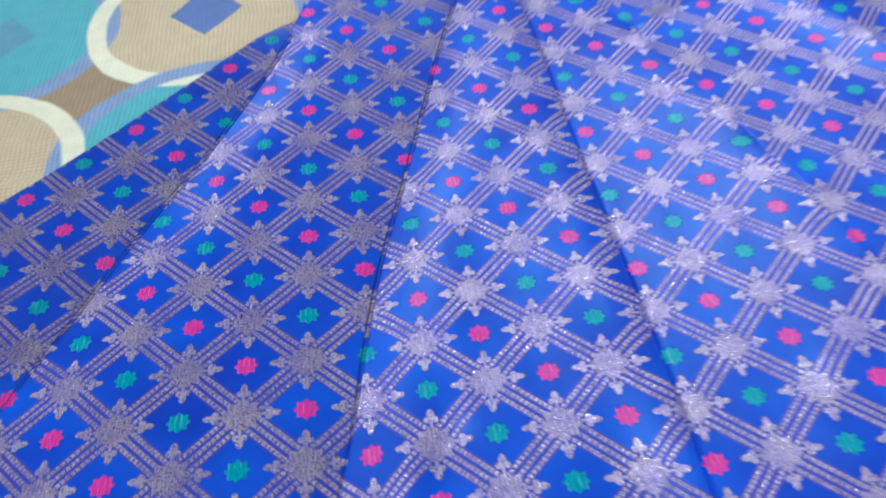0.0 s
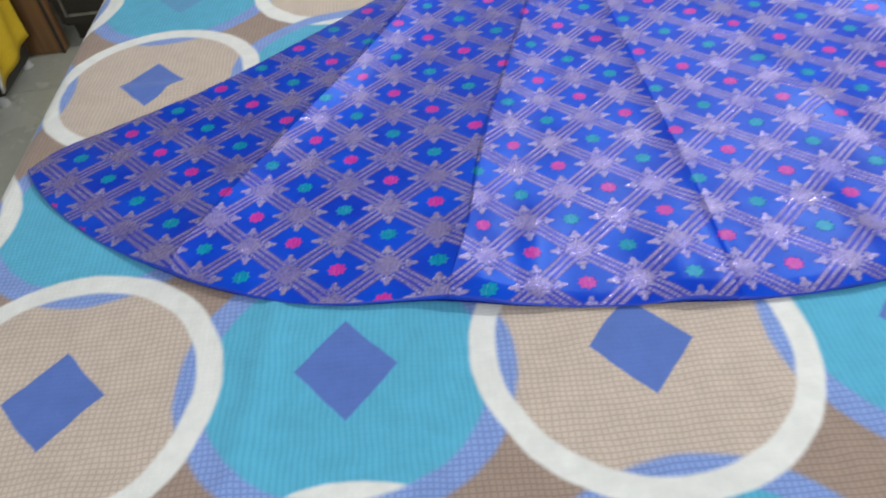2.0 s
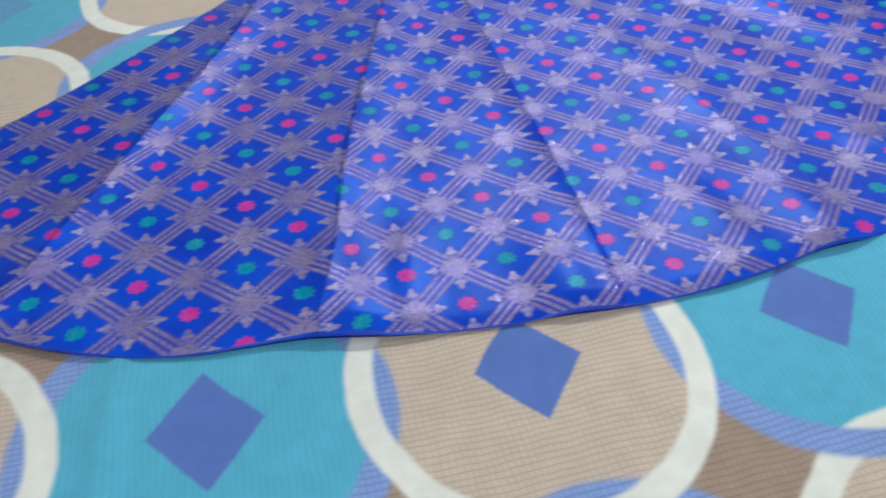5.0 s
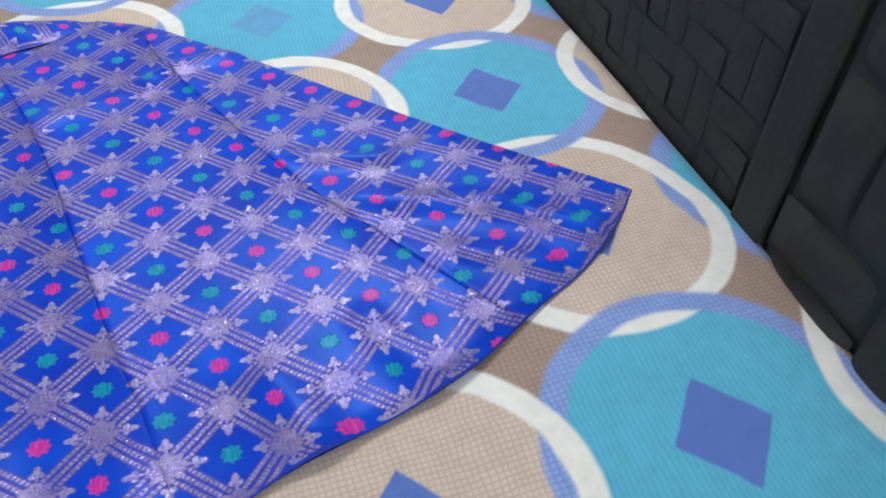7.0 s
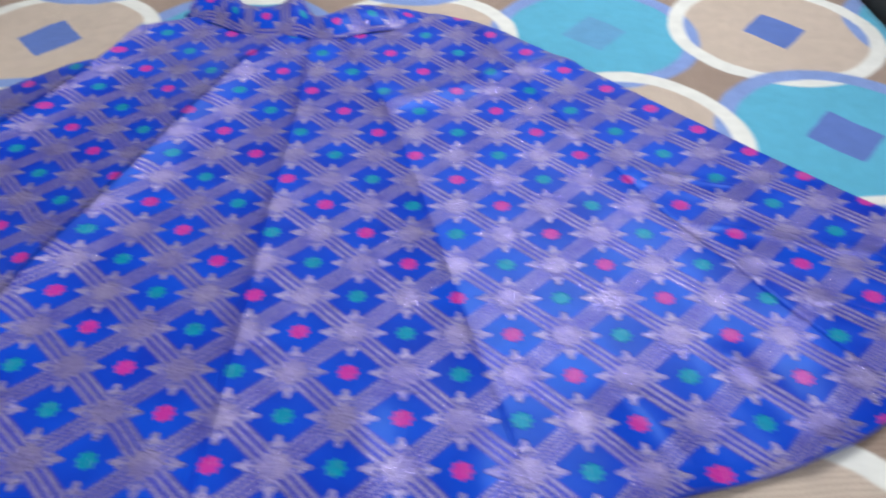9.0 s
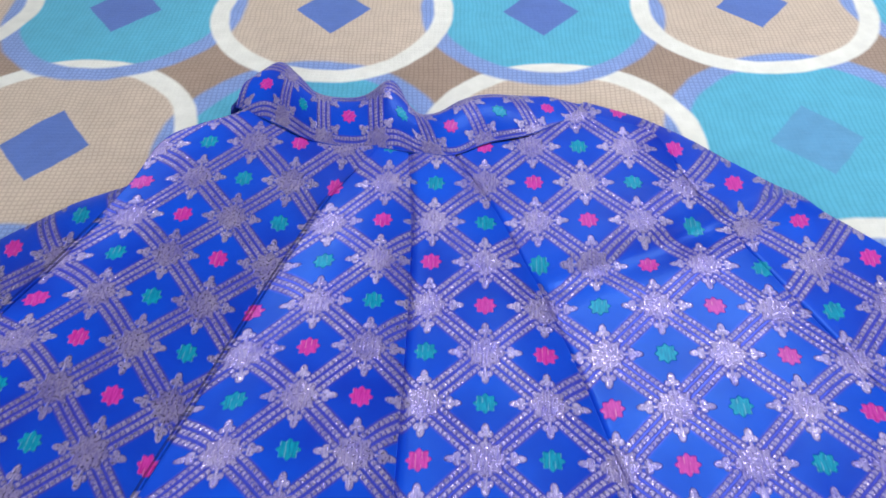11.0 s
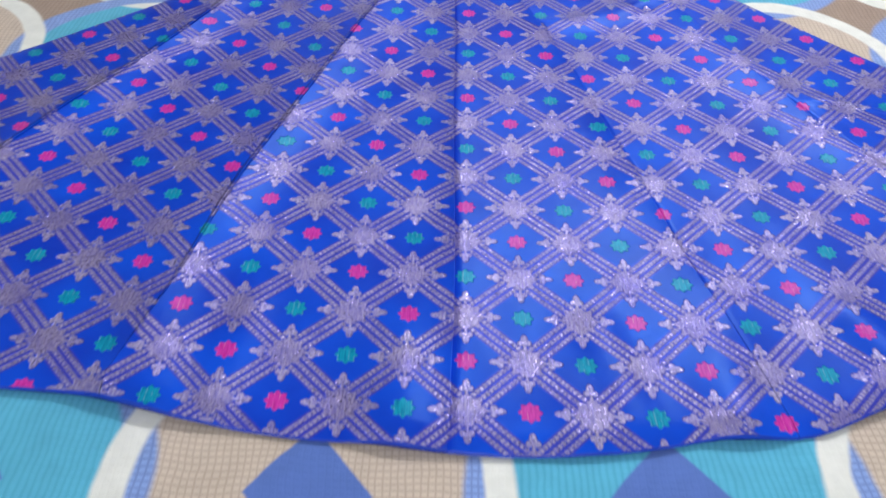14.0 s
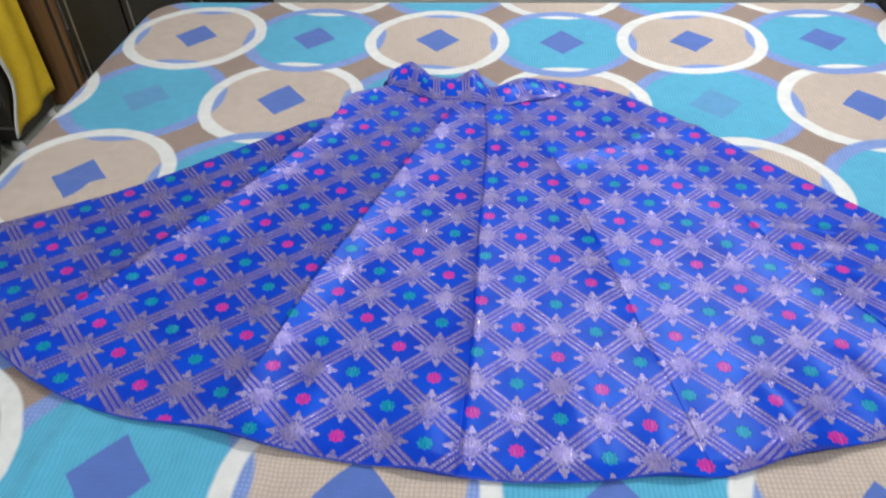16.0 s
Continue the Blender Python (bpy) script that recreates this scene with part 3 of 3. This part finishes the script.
    for i in range(n):
        for j in range(prof):
            w = j / (prof - 1)
            f = min(1.0, w / 0.62)
            x, y = lo[i] * (1 - f) + hi[i] * f
            taper = float(smoothstep(0.0, 0.30, np.array(1 - ts[i])))
            rise = 0.008 + 0.004 * taper + (0.020 * f + 0.002 * math.sin(ts[i] * 19) * f) * taper
            rise += f * (0.012 * math.exp(-((x - 0.100) / 0.016) ** 2) - 0.006 * math.exp(-((x - 0.136) / 0.012) ** 2))
            if w > 0.62:
                g = (w - 0.62) / 0.38
                y += 0.006 * math.sin(g * math.pi) - 0.012 * g
                rise = rise * (1 - g) + 0.004 * g
            else:
                rise += 0.008 * math.sin(f * math.pi) * taper
            band.append((x, y, rise))
            row, rank = (along[i] - 0.030) / BIAS, (f - 0.5) * np.hypot(*(hi[i] - lo[i])) / BIAS     # cut on the bias
            buv.append((row - rank, row + rank))
    me = grid_mesh("waistband", band, n, prof, buv)
    me.materials.append(M_BROCADE)
    tagged(new("waistband", me), "brocade waistband turned over at the top").parent = sk
    # seam piping below the band
    bm = bmesh.new()
    ring = 6
    loops = []
    for i in range(0, n, 2):
        c = Vector((lo[i][0], lo[i][1], 0.0125 - 0.008 * float(smoothstep(0.86, 1.0, np.array(ts[i])))))
        j = min(i + 1, n - 1)
        tan = Vector((lo[j][0] - lo[max(0, i - 1)][0], lo[j][1] - lo[max(0, i - 1)][1], 0)).normalized()
        side = Vector((-tan.y, tan.x, 0))
        loops.append([bm.verts.new(c + 0.0007 * (math.cos(a) * side + math.sin(a) * Vector((0, 0, 1)))) for a in (2 * math.pi * q / ring for q in range(ring))])
    for p, q in zip(loops, loops[1:]):
        for i in range(ring):
            bm.faces.new((p[i], p[(i + 1) % ring], q[(i + 1) % ring], q[i]))
    part("seam", bm, M_HEM, sk, "dark stitched waist seam", True)
    # back of the waist, a second layer behind the front band
    back, m = [], 60
    base = curve_through([(-0.090, 0.962), (-0.078, 0.990), (-0.050, 1.009), (-0.028, 1.011)], np.linspace(0, 1, m))
    for i in range(m):
        for j in range(5):
            back.append((base[i][0], base[i][1] - 0.020 + 0.0045 * j, 0.002 + 0.010 * math.sin(j / 4 * math.pi * 0.75)))
    me = grid_mesh("back_band", back, m, 5)
    me.materials.append(M_LINING)
    tagged(new("back_band", me), "dark inner side of the waist").parent = sk
    return sk


skirt()


# ---- wardrobe beyond the bed ----
def wardrobe():
    w = thing("wardrobe", "black laminate wardrobe with thin steel trims standing on the floor", "wardrobe", (0, 1.76, 0))
    part("body", box(-1.275, 0.02, 0.06, -0.58, 0.58, 2.1, 0.006), M_CABINET, w)
    part("plinth", box(-1.262, 0.05, 0.0, -0.60, 0.56, 0.058), M_CABINET, w, "recessed black plinth")
    for x0, x1 in ((-1.270, -1.070), (-1.062, -0.825), (-0.817, -0.585)):
        door = part("door", box(x0, 0.0, 0.075, x1, 0.018, 2.08, 0.004), M_CABINET, w)
        part("trim", box(x0 + 0.020, -0.005, 0.10, x0 + 0.027, -0.001, 2.05, 0.001), M_STEEL, door, "thin steel trim")
        part("trim", box(x0 + 0.030, -0.005, 0.100, x1 - 0.02, -0.001, 0.108, 0.001), M_STEEL, door, "thin steel trim")
    return w


wardrobe()

post = thing("wooden_post", "brown wooden board standing between two dark cabinets", "board", (-1.345, 1.75, 0))
bm = box(-0.062, -0.02, 0, 0.062, 0.02, 2.1, 0.006)
part("board", bm, M_WOOD, post)
part("edge_strip", box(0.050, -0.026, 0.0, 0.060, -0.0205, 2.1, 0.001), M_CABINET, post, "dark edge strip")


def side_cabinet():
    c = thing("side_cabinet", "black glossy cabinet on small white feet beside the board", "cabinet", (-1.362, 1.44, 0))
    part("body", box(-0.55, 0.0, 0.085, 0.0, 0.25, 1.25, 0.008), M_CABINET, c)
    part("base_rail", box(-0.545, 0.008, 0.030, -0.006, 0.24, 0.080, 0.004), M_CABINET, c, "black bottom rail")
    part("rail_trim", box(-0.545, -0.004, 0.080, -0.004, -0.0005, 0.088, 0.001), M_STEEL, c, "thin steel trim")
    for x, y in ((-0.03, 0.005), (-0.03, 0.215), (-0.53, 0.005), (-0.53, 0.215)):
        bm = bmesh.new()
        bmesh.ops.create_cone(bm, cap_ends=True, segments=16, radius1=0.020, radius2=0.013, depth=0.03, matrix=Matrix.Translation((x, y + 0.012, 0.015)))
        part("foot", bm, M_PLASTIC, c, "small white plastic foot")
    # a mark that cannot be read
    for dz, w in ((0.0, 0.05), (0.022, 0.035)):
        part("mark", box(-0.09 - w, -0.003, 0.33 + dz, -0.09, -0.0005, 0.342 + dz), M_PLASTIC, c, "small pale mark")
    return c


side_cabinet()


def yellow_cloth():
    """A cloth that hangs over the cabinet's side, with a wavy white border."""
    t = thing("hanging_cloth", "yellow cloth with a white border hanging over the black cabinet", "cloth", (-1.362, 1.44, 0))
    n, k = 40, 60
    pts, edge = [], []
    for i in range(n):
        for j in range(k):
            s, v = i / (n - 1), j / (k - 1)
            z = 1.28 - v * 1.215 + 0.03 * s * v
            front = 0.062 - 0.020 * float(smoothstep(0.70, 0.90, np.array(v))) - 0.055 * float(smoothstep(0.86, 1.0, np.array(v))) + 0.014 * math.sin(v * 23)
            y = front + s * (0.235 - front)
            x = 0.006 + 0.007 * (1 + math.sin(s * 11 + v * 2.2)) * (0.3 + 0.7 * v)
            pts.append((x, y, float(z)))
    me = grid_mesh("cloth", pts, n, k)
    me.materials.append(M_YELLOW)
    ob = new("cloth", me)
    ob.parent = t
    m = ob.modifiers.new("thickness", "SOLIDIFY")
    m.thickness = 0.003
    border = []
    for j in range(k):
        x, y, z = pts[j]
        for q in range(3):
            border.append((x + 0.003, y - 0.010 + 0.007 * q, z))
    me = grid_mesh("border", border, k, 3)
    me.materials.append(M_WHITE)
    ob = tagged(new("border", me), "narrow white border")
    ob.parent = t
    m = ob.modifiers.new("thickness", "SOLIDIFY")
    m.thickness = 0.004
    return t


yellow_cloth()


def bag():
    b = thing("bag", "dark olive rounded cloth bag lying on the floor", "bag", (-1.50, 1.27, 0))
    bm = bmesh.new()
    bmesh.ops.create_icosphere(bm, subdivisions=4, radius=1.0)
    for v in bm.verts:
        p = v.co.copy()
        f = 1 + 0.07 * noise.noise(p * 2.3) + 0.02 * noise.noise(p * 7)
        v.co = Vector((p.x * 0.17 * f, p.y * 0.12 * f, max(0.0, 0.075 + p.z * 0.085 * f)))
    part("body", bm, M_BAG, b, smooth=True)
    bm = bmesh.new()
    loops = []
    for i in range(25):
        a = math.pi * i / 24
        c = Vector((0.09 * math.cos(a), -0.02, 0.145 + 0.05 * math.sin(a)))
        loops.append([bm.verts.new(c + 0.008 * Vector((math.cos(q) * math.cos(a), math.sin(q), math.cos(q) * math.sin(a)))) for q in (0, 1.57, 3.14, 4.71)])
    for p, q in zip(loops, loops[1:]):
        for i in range(4):
            bm.faces.new((p[i], p[(i + 1) % 4], q[(i + 1) % 4], q[i]))
    part("handle", bm, M_BAG, b, "short cloth handle", True)


bag()

# ---- floor tiles ----
tile_bm = box(-0.2985, -0.2985, -0.010, 0.2985, 0.2985, 0.0, 0.0015, 1)
tile_me = bpy.data.meshes.new("tile")
tile_bm.to_mesh(tile_me)
tile_bm.free()
tile_me.materials.append(M_TILE)
for i in range(7):
    for j in range(8):
        ob = new("tile", tile_me)
        ob.parent = floor
        ob.location = (-2.30 + 0.6 * i, -2.38 + 0.6 * j, 0)
